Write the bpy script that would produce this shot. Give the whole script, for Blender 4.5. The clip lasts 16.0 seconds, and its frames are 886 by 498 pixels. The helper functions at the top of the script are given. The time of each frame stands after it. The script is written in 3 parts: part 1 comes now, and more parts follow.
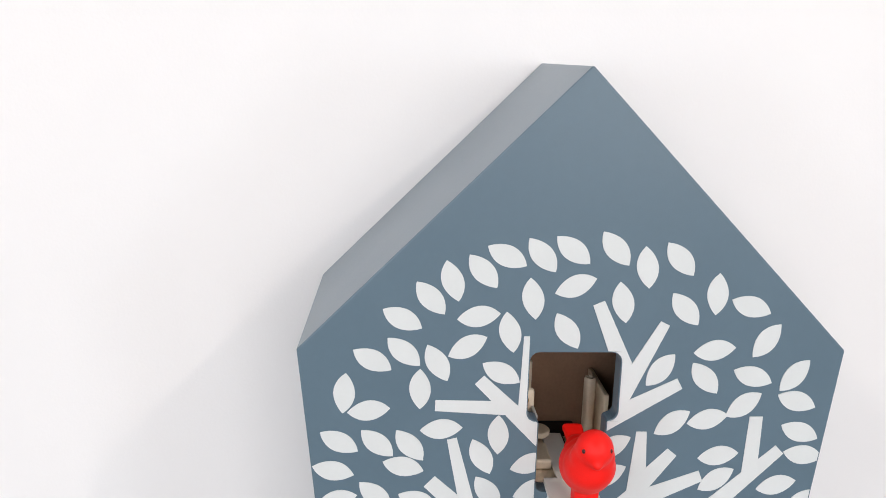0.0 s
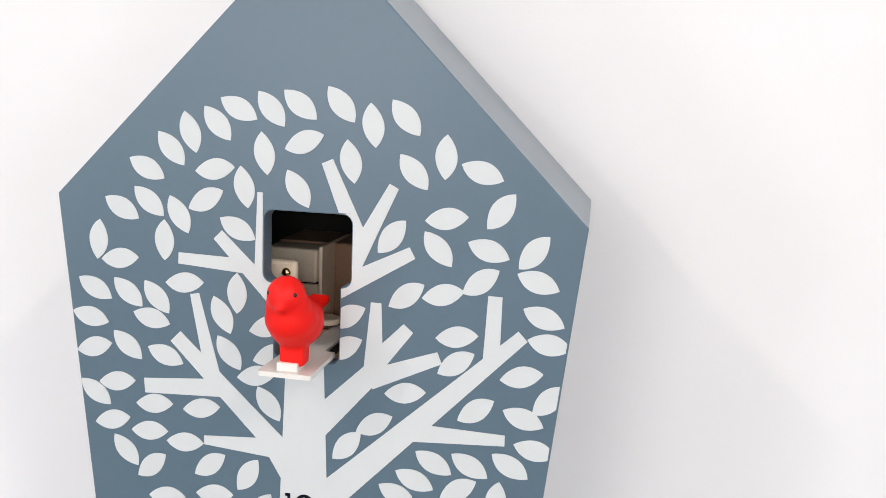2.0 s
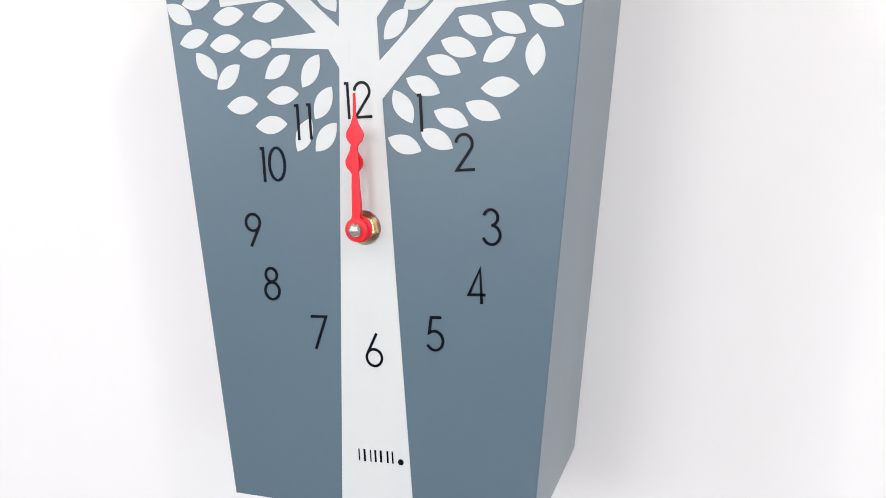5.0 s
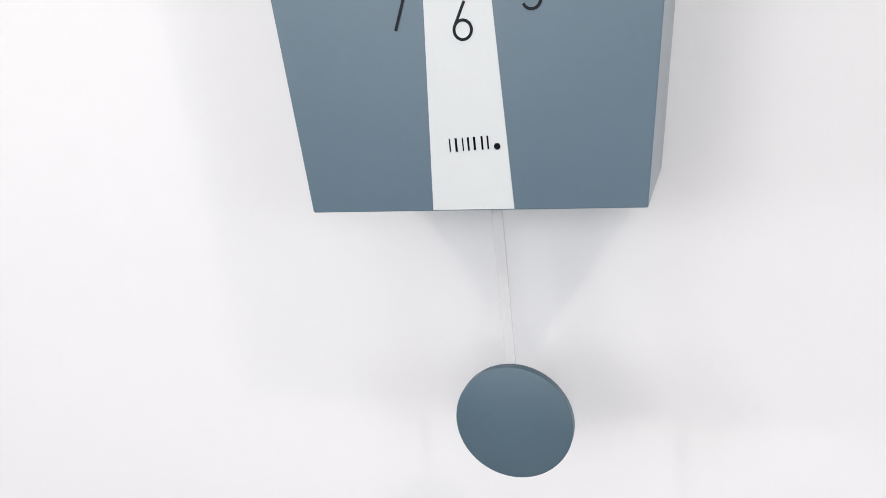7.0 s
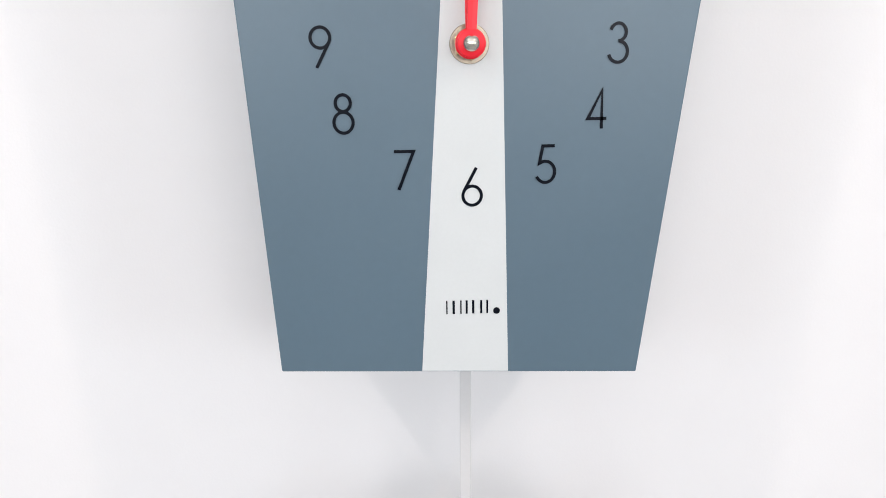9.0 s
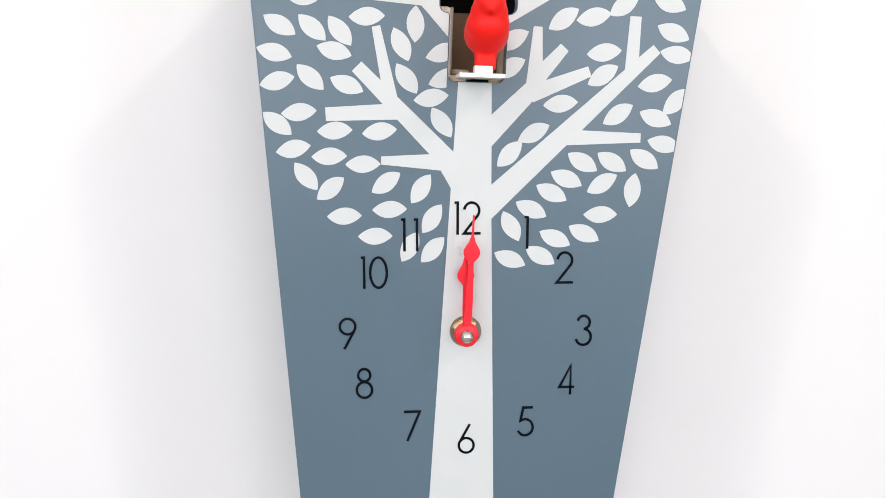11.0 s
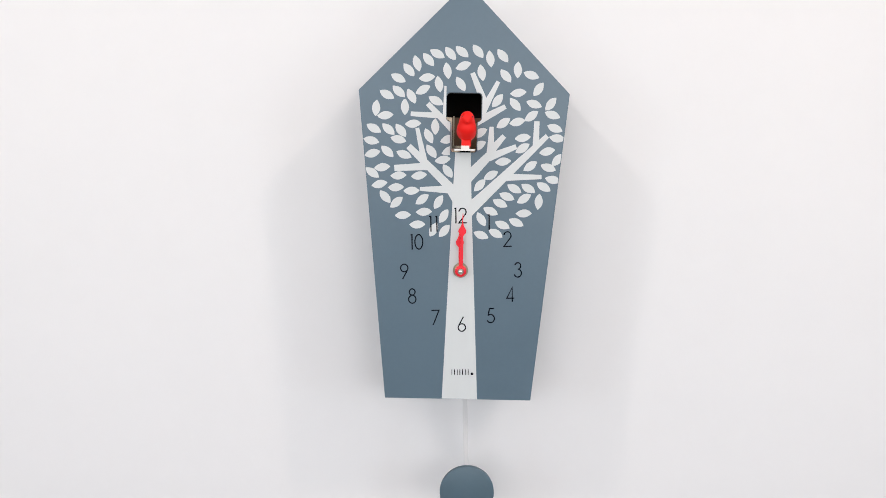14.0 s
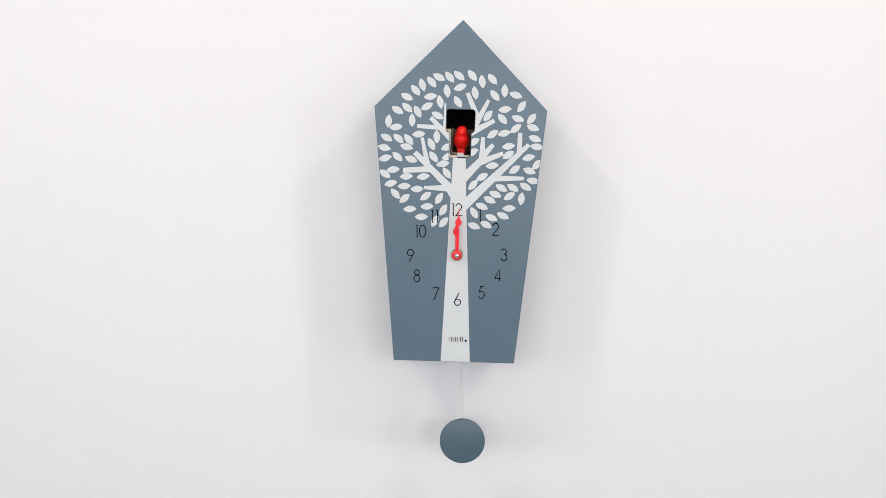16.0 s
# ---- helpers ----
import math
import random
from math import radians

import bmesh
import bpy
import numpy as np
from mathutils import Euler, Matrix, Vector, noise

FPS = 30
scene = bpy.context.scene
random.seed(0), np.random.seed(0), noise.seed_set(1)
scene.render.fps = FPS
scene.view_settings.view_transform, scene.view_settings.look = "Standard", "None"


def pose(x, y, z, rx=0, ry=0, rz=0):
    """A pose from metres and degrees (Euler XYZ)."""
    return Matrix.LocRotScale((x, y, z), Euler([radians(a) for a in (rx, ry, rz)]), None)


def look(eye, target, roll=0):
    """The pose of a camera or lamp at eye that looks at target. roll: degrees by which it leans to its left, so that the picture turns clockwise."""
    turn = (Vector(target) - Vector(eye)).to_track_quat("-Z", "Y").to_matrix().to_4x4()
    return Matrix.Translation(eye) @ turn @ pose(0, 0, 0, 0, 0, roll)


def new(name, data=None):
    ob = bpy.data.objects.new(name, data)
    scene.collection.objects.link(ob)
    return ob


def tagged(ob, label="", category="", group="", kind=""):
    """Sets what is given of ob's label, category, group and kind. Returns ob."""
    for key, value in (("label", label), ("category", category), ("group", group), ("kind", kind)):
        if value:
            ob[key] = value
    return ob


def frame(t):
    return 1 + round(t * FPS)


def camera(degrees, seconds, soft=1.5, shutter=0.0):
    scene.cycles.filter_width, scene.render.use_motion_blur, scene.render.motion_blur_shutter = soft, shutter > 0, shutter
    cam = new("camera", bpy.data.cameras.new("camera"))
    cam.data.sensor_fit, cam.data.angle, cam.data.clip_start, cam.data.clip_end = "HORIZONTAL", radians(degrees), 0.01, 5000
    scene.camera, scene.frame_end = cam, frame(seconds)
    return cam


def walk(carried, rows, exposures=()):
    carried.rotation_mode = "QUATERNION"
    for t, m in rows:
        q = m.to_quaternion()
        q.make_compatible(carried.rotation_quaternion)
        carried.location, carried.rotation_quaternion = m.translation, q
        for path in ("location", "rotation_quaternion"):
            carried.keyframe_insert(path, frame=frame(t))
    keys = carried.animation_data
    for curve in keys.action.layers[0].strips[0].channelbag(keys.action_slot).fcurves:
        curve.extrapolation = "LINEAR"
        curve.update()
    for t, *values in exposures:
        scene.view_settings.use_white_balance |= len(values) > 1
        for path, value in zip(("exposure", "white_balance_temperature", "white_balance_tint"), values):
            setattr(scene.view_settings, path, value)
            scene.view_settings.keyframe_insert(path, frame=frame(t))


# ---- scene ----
cam = camera(58.0, 16.0, soft=0.85)
PATH = [
    (0, (-0.064, -0.269, 0.272), (0.0455, 1.672, -0.1965), 1.3),
    (0.5, (-0.0265, -0.272, 0.2645), (-0.0355, 1.6775, -0.181), 2),
    (1, (0.017, -0.276, 0.2425), (-0.1685, 1.6795, -0.1305), 2.6),
    (1.5, (0.0685, -0.275, 0.23), (-0.258, 1.6675, -0.1155), 2.4),
    (2, (0.1, -0.272, 0.2065), (-0.2545, 1.6675, -0.1295), 2.55),
    (2.5, (0.1225, -0.2715, 0.1715), (-0.3285, 1.651, -0.1425), 2.2),
    (3, (0.1355, -0.2775, 0.139), (-0.4395, 1.618, -0.1405), 1.15),
    (3.5, (0.1415, -0.286, 0.1135), (-0.5, 1.5895, -0.153), 0.15),
    (3.7, (0.1425, -0.2905, 0.1035), (-0.5085, 1.583, -0.1545), 0),
    (5.8, (0.143, -0.308, 0), (-0.509, 1.547, -0.363), -3.3),
    (6, (0.137, -0.305, -0.01), (-0.513, 1.546, -0.395), -4.1),
    (6.5, (0.117, -0.307, -0.039), (-0.522, 1.543, -0.452), -4.4),
    (7, (0.094, -0.313, -0.067), (-0.532, 1.529, -0.533), -4.5),
    (7.5, (0.054, -0.318, -0.067), (-0.512, 1.529, -0.586), -4.4),
    (8, (0.013, -0.3135, -0.048), (-0.231, 1.6, -0.5745), -2.35),
    (8.5, (-0.005, -0.3085, -0.036), (-0.039, 1.6375, -0.4955), -0.5),
    (9, (-0.0245, -0.3035, -0.0065), (0.0825, 1.6395, -0.4675), 1.15),
    (9.5, (-0.036, -0.3035, 0.0255), (0.1235, 1.641, -0.414), 1.7),
    (10, (-0.0395, -0.3065, 0.0575), (0.122, 1.6445, -0.3525), 2),
    (10.2, (-0.0435, -0.3105, 0.073), (0.1215, 1.6355, -0.3485), 2.2),
    (12.3, (-0.009, -0.533, 0.113), (0.003, 1.455, -0.106), 1.5),
    (12.5, (-0.01, -0.567, 0.112), (0.007, 1.421, -0.106), 1.3),
    (13, (-0.013, -0.634, 0.103), (-0.016, 1.355, -0.098), 1.1),
    (13.5, (-0.013, -0.699, 0.113), (-0.035, 1.288, -0.114), 1.0),
    (14, (-0.019, -0.769, 0.11), (-0.014, 1.217, -0.123), 1.2),
    (14.5, (-0.029, -0.831, 0.106), (-0.007, 1.157, -0.114), 1.4),
    (15, (-0.008, -0.884, 0.119), (-0.034, 1.1, -0.131), 1.5),
    (15.5, (0.004, -0.918, 0.102), (-0.043, 1.071, -0.103), 1.6),
    (16, (-0.009, -0.937, 0.108), (-0.024, 1.052, -0.109), 1.6),
]
walk(cam, [(t, look(eye, target, roll)) for t, eye, target, roll in PATH],
     exposures=[(0.0, -0.08), (2.0, -0.06), (3.5, -0.02), (5.8, 0.12), (6.5, 0.09), (7.2, 0.02), (9.0, 0.06), (10.0, 0.14), (12.5, -0.13), (14.0, -0.17), (16.0, -0.17)])

# ---- world, lamps, exposure ----
world = bpy.data.worlds.new("world")
scene.world = world
world.use_nodes = True
sky = world.node_tree.nodes.new("ShaderNodeTexSky")
sky.sky_type, sky.sun_disc = "NISHITA", False
sky.sun_elevation, sky.sun_rotation = radians(40), radians(160)
world.node_tree.links.new(sky.outputs[0], world.node_tree.nodes["Background"].inputs[0])
world.node_tree.nodes["Background"].inputs[1].default_value = 0.1


def lamp(name, m, power, sx, sy, colour, shape="RECTANGLE"):
    d = bpy.data.lights.new(name, "AREA")
    d.shape, d.size, d.size_y, d.energy, d.color = shape, sx, sy, power, colour
    ob = new(name, d)
    ob.matrix_world = m
    return ob


CEIL, FLOOR, BACK, SIDE = 1.06, -1.55, -2.9, 1.9      # the room round the clock
P_SPOT_L, P_SPOT_R, P_SIDE, P_PANEL_FILL, P_REAR_FILL = 3.7, 4.2, 11.5, 3.3, 20.3
PALE, WARM, COOL, NEUTRAL = (1.0, 0.925, 0.89), (1.0, 0.875, 0.80), (0.83, 0.92, 1.0), (0.968, 0.95, 0.974)
SIDE_Y, SIDE_Z, SIDE_W = -1.85, 0.30, 0.55            # the windows of the side walls
REAR_X, REAR_Z = 0.92, 0.50                           # the added fill lamps and their openings in the rear wall
lamp("ceiling_lamp_light", look((-0.86, -0.82, CEIL - 0.05), (0.05, 0.1, 0.05)), P_SPOT_L, 0.045, 0.045, PALE, "DISK")
lamp("ceiling_lamp_light", look((0.86, -0.82, CEIL - 0.05), (-0.05, 0.1, 0.05)), P_SPOT_R, 0.045, 0.045, WARM, "DISK")
lamp("unseen_light", look((-SIDE + 0.01, SIDE_Y, SIDE_Z), (0.0, SIDE_Y, SIDE_Z)), P_SIDE, SIDE_W, SIDE_W, COOL)
lamp("unseen_light", look((SIDE - 0.01, SIDE_Y, SIDE_Z), (0.0, SIDE_Y, SIDE_Z)), P_SIDE, SIDE_W, SIDE_W, COOL)
# broad overhead fill, added for ambient light; no real panel hangs here
lamp("ceiling_fill_light", pose(0, -1.5, CEIL - 0.02), P_PANEL_FILL, 2.2, 1.8, NEUTRAL)
# two invented fill lamps behind the viewer, for frontal light without visible shadows
lamp("unseen_light", look((-REAR_X, BACK + 0.01, REAR_Z), (-REAR_X, 0.0, REAR_Z)), P_REAR_FILL, 1.1, 0.9, NEUTRAL)
lamp("unseen_light", look((REAR_X, BACK + 0.01, REAR_Z), (REAR_X, 0.0, REAR_Z)), P_REAR_FILL, 1.1, 0.9, NEUTRAL)


# ---- materials ----
def material(name, colour, rough=0.5, metal=0.0, vary=0.06, vscale=40.0, bump=0.0, bscale=600.0, coat=0.0, dirt=None, sss=0.0):
    """Principled paint or plastic: broad and fine variation of the colour, uneven gloss, fine relief."""
    m = bpy.data.materials.new(name)
    m.use_nodes = True
    n, l = m.node_tree.nodes, m.node_tree.links
    b = n["Principled BSDF"]
    co = n.new("ShaderNodeTexCoord").outputs["Object"]

    def noise_tex(scale, detail):
        x = n.new("ShaderNodeTexNoise")
        x.inputs["Scale"].default_value, x.inputs["Detail"].default_value = scale, detail
        l.new(co, x.inputs["Vector"])
        return x.outputs["Fac"]

    broad, fine = noise_tex(vscale, 4), noise_tex(vscale * 14, 3)
    mix = n.new("ShaderNodeMix")
    mix.data_type = "FLOAT"
    mix.inputs[0].default_value = 0.4
    l.new(broad, mix.inputs[2])
    l.new(fine, mix.inputs[3])
    ramp = n.new("ShaderNodeValToRGB")
    lo, hi = ramp.color_ramp.elements
    lo.position, hi.position = 0.3, 0.7
    lo.color = (*[c * (1 - vary) for c in colour], 1)
    hi.color = (*[min(1, c * (1 + vary)) for c in colour], 1)
    l.new(mix.outputs[0], ramp.inputs[0])
    last = ramp.outputs[0]
    if dirt:
        spot = n.new("ShaderNodeValToRGB")
        spot.color_ramp.elements[0].position, spot.color_ramp.elements[1].position = 0.70, 0.74
        l.new(noise_tex(dirt[1], 1), spot.inputs[0])
        mixc = n.new("ShaderNodeMix")
        mixc.data_type = "RGBA"
        l.new(spot.outputs[0], mixc.inputs[0])
        l.new(last, mixc.inputs[6])
        mixc.inputs[7].default_value = (*dirt[0], 1)
        last = mixc.outputs[2]
    l.new(last, b.inputs["Base Color"])
    rr = n.new("ShaderNodeMapRange")
    rr.inputs[3].default_value, rr.inputs[4].default_value = max(0.03, rough - 0.06), min(1, rough + 0.06)
    l.new(broad, rr.inputs[0])
    l.new(rr.outputs[0], b.inputs["Roughness"])
    b.inputs["Metallic"].default_value = metal
    b.inputs["Coat Weight"].default_value = coat
    b.inputs["Subsurface Weight"].default_value = sss
    b.inputs["Subsurface Scale"].default_value = 0.003
    if bump:
        bp = n.new("ShaderNodeBump")
        bp.inputs["Strength"].default_value, bp.inputs["Distance"].default_value = bump, 0.0004
        l.new(noise_tex(bscale, 3), bp.inputs["Height"])
        l.new(bp.outputs[0], b.inputs["Normal"])
    return m


PAINT_BLUE = material("blue_grey_satin_paint", (0.093, 0.146, 0.188), 0.38, vary=0.035, vscale=18, bump=0.06, bscale=1500)
PAINT_BLUE.node_tree.nodes["Principled BSDF"].inputs["Specular IOR Level"].default_value = 0.5
PAINT_BLUE.node_tree.nodes["Principled BSDF"].inputs["Coat Weight"].default_value = 0.12
PAINT_BLUE.node_tree.nodes["Principled BSDF"].inputs["Coat Roughness"].default_value = 0.35
PAINT_BLUE.node_tree.nodes["Principled BSDF"].inputs["Sheen Weight"].default_value = 0.22
PAINT_BLUE.node_tree.nodes["Principled BSDF"].inputs["Sheen Roughness"].default_value = 0.35
BOB_BLUE = material("blue_grey_bob_paint", (0.078, 0.128, 0.162), 0.45, vary=0.035, vscale=18, bump=0.06, bscale=1500)
PRINT_WHITE = material("white_print", (0.63, 0.65, 0.645), 0.45, vary=0.02, vscale=60, bump=0.05, bscale=2500)
INK = material("black_ink", (0.004, 0.006, 0.011), 0.28, vary=0.1)
INK.node_tree.nodes["Principled BSDF"].inputs["Specular IOR Level"].default_value = 0.12
RED_HAND = material("coral_red_plastic", (0.86, 0.022, 0.038), 0.34, vary=0.03, vscale=90)
RED_HAND.node_tree.nodes["Principled BSDF"].inputs["Specular IOR Level"].default_value = 0.3
RED_BIRD = material("red_moulded_plastic", (0.86, 0.010, 0.006), 0.46, vary=0.05, vscale=120, bump=0.08, bscale=900, sss=0.08)
RED_BIRD.node_tree.nodes["Principled BSDF"].inputs["Specular IOR Level"].default_value = 0.25
EYE_BLACK = material("dark_red_eye_dimple", (0.05, 0.004, 0.004), 0.35)
WHITE_PLASTIC = material("white_plastic", (0.80, 0.77, 0.72), 0.38, vary=0.03, vscale=90)
BEIGE = material("beige_grey_plastic", (0.84, 0.71, 0.54), 0.45, vary=0.08, vscale=70, bump=0.08, bscale=900)
# housing plastic with the shade inside the case put into its brown
BEIGE_SHADED = material("shaded_beige_plastic", (0.29, 0.17, 0.105), 0.8, vary=0.15, vscale=60, bump=0.3, bscale=500)
# near-black for the inside of the case
DARK = material("near_black_interior", (0.012, 0.010, 0.009), 0.85, vary=0.2)
CHROME = material("bright_nickel", (0.72, 0.68, 0.60), 0.24, metal=1.0, vary=0.05, vscale=200)
NICKEL = material("tarnished_nickel", (0.40, 0.34, 0.27), 0.3, metal=1.0, vary=0.1, vscale=150)
BRASS = material("brass", (0.74, 0.56, 0.30), 0.2, metal=1.0, vary=0.06, vscale=200)
ROD_WHITE = material("white_rod", (0.64, 0.63, 0.625), 0.4, vary=0.03)
WALL = material("white_wall_paint", (0.83, 0.815, 0.81), 0.65, vary=0.008, vscale=3.0, bump=0.12, bscale=700)
GREY_WALL = material("grey_wall_paint", (0.52, 0.52, 0.52), 0.7, vary=0.01, vscale=3.0)
CEILING = material("white_ceiling_paint", (0.70, 0.69, 0.68), 0.8, vary=0.01, vscale=3)
OAK = material("pale_grey_floor", (0.42, 0.41, 0.40), 0.45, vary=0.2, vscale=6, bump=0.1, bscale=60)


# ---- mesh helpers ----
def part(name, bm, mat, parent=None, label="", smooth=False):
    me = bpy.data.meshes.new(name)
    bmesh.ops.recalc_face_normals(bm, faces=bm.faces)
    bm.to_mesh(me)
    bm.free()
    me.materials.append(mat)
    if smooth:
        for p in me.polygons:
            p.use_smooth = True
        me.set_sharp_from_angle(angle=radians(40))
    ob = new(name, me)
    ob.parent = parent
    if label:
        ob["label"] = label
    return ob


def box(bm, x0, x1, y0, y1, z0, z1, bevel=0.0):
    r = bmesh.ops.create_cube(bm, size=1)
    vs = r["verts"]
    bmesh.ops.scale(bm, vec=(x1 - x0, y1 - y0, z1 - z0), verts=vs)
    bmesh.ops.translate(bm, vec=((x0 + x1) / 2, (y0 + y1) / 2, (z0 + z1) / 2), verts=vs)
    if bevel:
        es = list({e for v in vs for e in v.link_edges})
        bmesh.ops.bevel(bm, geom=es, offset=bevel, segments=2, affect="EDGES", profile=0.5)
    return bm


def lathe(profile, m, seg=40):
    """A solid turned round the y axis: profile rows of (radius, y)."""
    bm = bmesh.new()
    rings = []
    for r, y in profile:
        if r < 1e-7:
            rings.append([bm.verts.new((0, y, 0))])
        else:
            rings.append([bm.verts.new((r * math.cos(2 * math.pi * i / seg), y, r * math.sin(2 * math.pi * i / seg))) for i in range(seg)])
    for a, b in zip(rings, rings[1:]):
        for i in range(seg):
            j = (i + 1) % seg
            f = [a[i % len(a)], a[j % len(a)], b[j % len(b)], b[i % len(b)]]
            f = [v for k, v in enumerate(f) if v not in f[:k]]
            if len(f) > 2:
                bm.faces.new(f)
    for ring in (rings[0], rings[-1]):
        if len(ring) > 1:
            bm.faces.new(ring)
    bmesh.ops.transform(bm, matrix=m, verts=bm.verts)
    return bm


def rounded(corners, seg=6):
    """An outline with rounded corners, from rows of (x, z, radius)."""
    out = []
    n = len(corners)
    for i, (x, z, r) in enumerate(corners):
        p = Vector((x, z))
        a = Vector(corners[i - 1][:2]) - p
        b = Vector(corners[(i + 1) % n][:2]) - p
        if r <= 0:
            out.append((x, z))
            continue
        half = a.angle(b) / 2
        d = r / math.tan(half)
        c = p + (a.normalized() + b.normalized()).normalized() * (r / math.sin(half))
        s, e = p + a.normalized() * d - c, p + b.normalized() * d - c
        turn = s.angle_signed(e)
        for k in range(seg + 1):
            q = s.copy()
            q.rotate(Matrix.Rotation(-turn * k / seg, 2))
            out.append((c.x + q.x, c.y + q.y))
    return out


def clip(poly, a, b, c):
    """The part of a convex outline where a x + b z <= c."""
    out = []
    for i, p in enumerate(poly):
        q = poly[(i + 1) % len(poly)]
        dp, dq = a * p[0] + b * p[1] - c, a * q[0] + b * q[1] - c
        if dp <= 0:
            out.append(p)
        if dp * dq < 0:
            k = dp / (dp - dq)
            out.append((p[0] + k * (q[0] - p[0]), p[1] + k * (q[1] - p[1])))
    return out


def slab(poly, y0, y1):
    """A flat piece with this outline, in metres, from y0 (front) to y1."""
    bm = bmesh.new()
    f = [bm.verts.new((x, y0, z)) for x, z in poly]
    g = [bm.verts.new((x, y1, z)) for x, z in poly]
    bm.faces.new(f)
    bm.faces.new(g)
    for i in range(len(f)):
        j = (i + 1) % len(f)
        bm.faces.new((f[i], f[j], g[j], g[i]))
    return bm


def mm(poly):
    return [(x / 1000, z / 1000) for x, z in poly]


def ribbon(bm, pts, width, y0, y1):
    """A stroke of even width along a line of points."""
    n = len(pts)
    pts = [Vector(p) for p in pts]
    closed = (pts[0] - pts[-1]).length < 1e-6
    if closed:
        pts.pop()
        n -= 1
    L, R = [], []
    for i, p in enumerate(pts):
        a = pts[i - 1] if (i > 0 or closed) else p
        b = pts[(i + 1) % n] if (i < n - 1 or closed) else p
        d1 = (p - a).normalized() if (p - a).length > 1e-9 else (b - p).normalized()
        d2 = (b - p).normalized() if (b - p).length > 1e-9 else d1
        t = (d1 + d2).normalized()
        k = min(2.2, 1 / max(0.3, t.dot(d1)))
        s = Vector((-t.y, t.x)) * width / 2 * k
        L.append(p + s)
        R.append(p - s)
    top = [(bm.verts.new((l.x, y0, l.y)), bm.verts.new((r.x, y0, r.y)), bm.verts.new((l.x, y1, l.y)), bm.verts.new((r.x, y1, r.y))) for l, r in zip(L, R)]
    for i in range(n if closed else n - 1):
        a, b = top[i], top[(i + 1) % n]
        bm.faces.new((a[0], b[0], b[1], a[1]))
        bm.faces.new((a[0], a[2], b[2], b[0]))
        bm.faces.new((a[1], b[1], b[3], a[3]))
    if not closed:
        for e in (top[0], top[-1]):
            bm.faces.new((e[0], e[1], e[3], e[2]))


def arc(cx, cz, rx, rz, a0, a1, n=22):
    return [(cx + rx * math.cos(radians(a0 + (a1 - a0) * i / n)), cz + rz * math.sin(radians(a0 + (a1 - a0) * i / n))) for i in range(n + 1)]


# ---- the room ----
def plain(name, x0, x1, y0, y1, z0, z1, mat, label, cat):
    return tagged(part(name, box(bmesh.new(), x0, x1, y0, y1, z0, z1), mat), label, cat, kind="structure")


WALL_Y = 0.1
plain("wall_north", -SIDE, SIDE, WALL_Y, WALL_Y + 0.12, FLOOR, CEIL, WALL, "plain white painted wall behind the clock", "wall")
# unseen rear wall; its two openings are made up for the fill lamps
bm = bmesh.new()
W0, W1 = REAR_X - 0.57, REAR_X + 0.57
for x0, x1, z0, z1 in ((-SIDE, -W1, FLOOR, CEIL), (-W0, W0, FLOOR, CEIL), (W1, SIDE, FLOOR, CEIL),
                       (-W1, -W0, FLOOR, REAR_Z - 0.47), (W0, W1, FLOOR, REAR_Z - 0.47), (-W1, -W0, REAR_Z + 0.47, CEIL), (W0, W1, REAR_Z + 0.47, CEIL)):
    box(bm, x0, x1, BACK - 0.12, BACK, z0, z1)
tagged(part("wall_south", bm, GREY_WALL), "plain grey painted wall with two openings added for fill light", "wall", kind="structure")
plain("floor", -SIDE - 0.12, SIDE + 0.12, BACK - 0.12, WALL_Y + 0.12, FLOOR - 0.1, FLOOR, OAK, "pale grey floor", "floor")
plain("ceiling", -SIDE - 0.12, SIDE + 0.12, BACK - 0.12, WALL_Y + 0.12, CEIL, CEIL + 0.1, CEILING, "plain white painted ceiling", "ceiling")


def side_wall(name, sx):
    """A side wall with a window opening through it."""
    h = SIDE_W / 2 + 0.03
    y0, y1, z0, z1 = SIDE_Y - h, SIDE_Y + h, SIDE_Z - h, SIDE_Z + h
    bm = bmesh.new()
    a, b = sorted((sx * SIDE, sx * (SIDE + 0.12)))
    box(bm, a, b, BACK - 0.12, y0, FLOOR, CEIL)
    box(bm, a, b, y1, WALL_Y + 0.12, FLOOR, CEIL)
    box(bm, a, b, y0, y1, FLOOR, z0)
    box(bm, a, b, y0, y1, z1, CEIL)
    return tagged(part(name, bm, GREY_WALL), "plain grey painted wall with a window opening", "wall", kind="structure")


side_wall("wall_west", -1)
side_wall("wall_east", 1)

# ---- the clock ----
T = 0.0995                                  # depth of the case
clock = tagged(new("cuckoo_clock"), "blue-grey house-shaped cuckoo clock with white tree print on white wall", "clock")
OUTLINE = [(0, 270.3, 0.8), (-100.1, 170, 1.0), (-71.5, -129.7, 0.6), (72.6, -129.7, 0.6), (100.1, 170, 1.0)]
HOLE = [(-16.4, 169.0, 3.6), (-16.4, 142.4, 3.2), (-12.0, 142.4, 1.4), (-12.0, 113.2, 3.0),
        (13.0, 113.2, 3.0), (13.0, 142.6, 1.4), (16.9, 142.6, 3.2), (16.9, 169.0, 3.6)]


def inset(corners, d):
    """The same outline drawn in by d on every side."""
    c = [Vector(p[:2]) for p in corners]
    out = []
    for i, p in enumerate(c):
        e1, e2 = (p - c[i - 1]).normalized(), (c[(i + 1) % len(c)] - p).normalized()
        n1, n2 = Vector((-e1.y, e1.x)), Vector((-e2.y, e2.x))
        s = (n1 + n2) / (1 + n1.dot(n2))
        out.append((p.x + s.x * d, p.y + s.y * d, max(0.2, corners[i][2])))
    return out


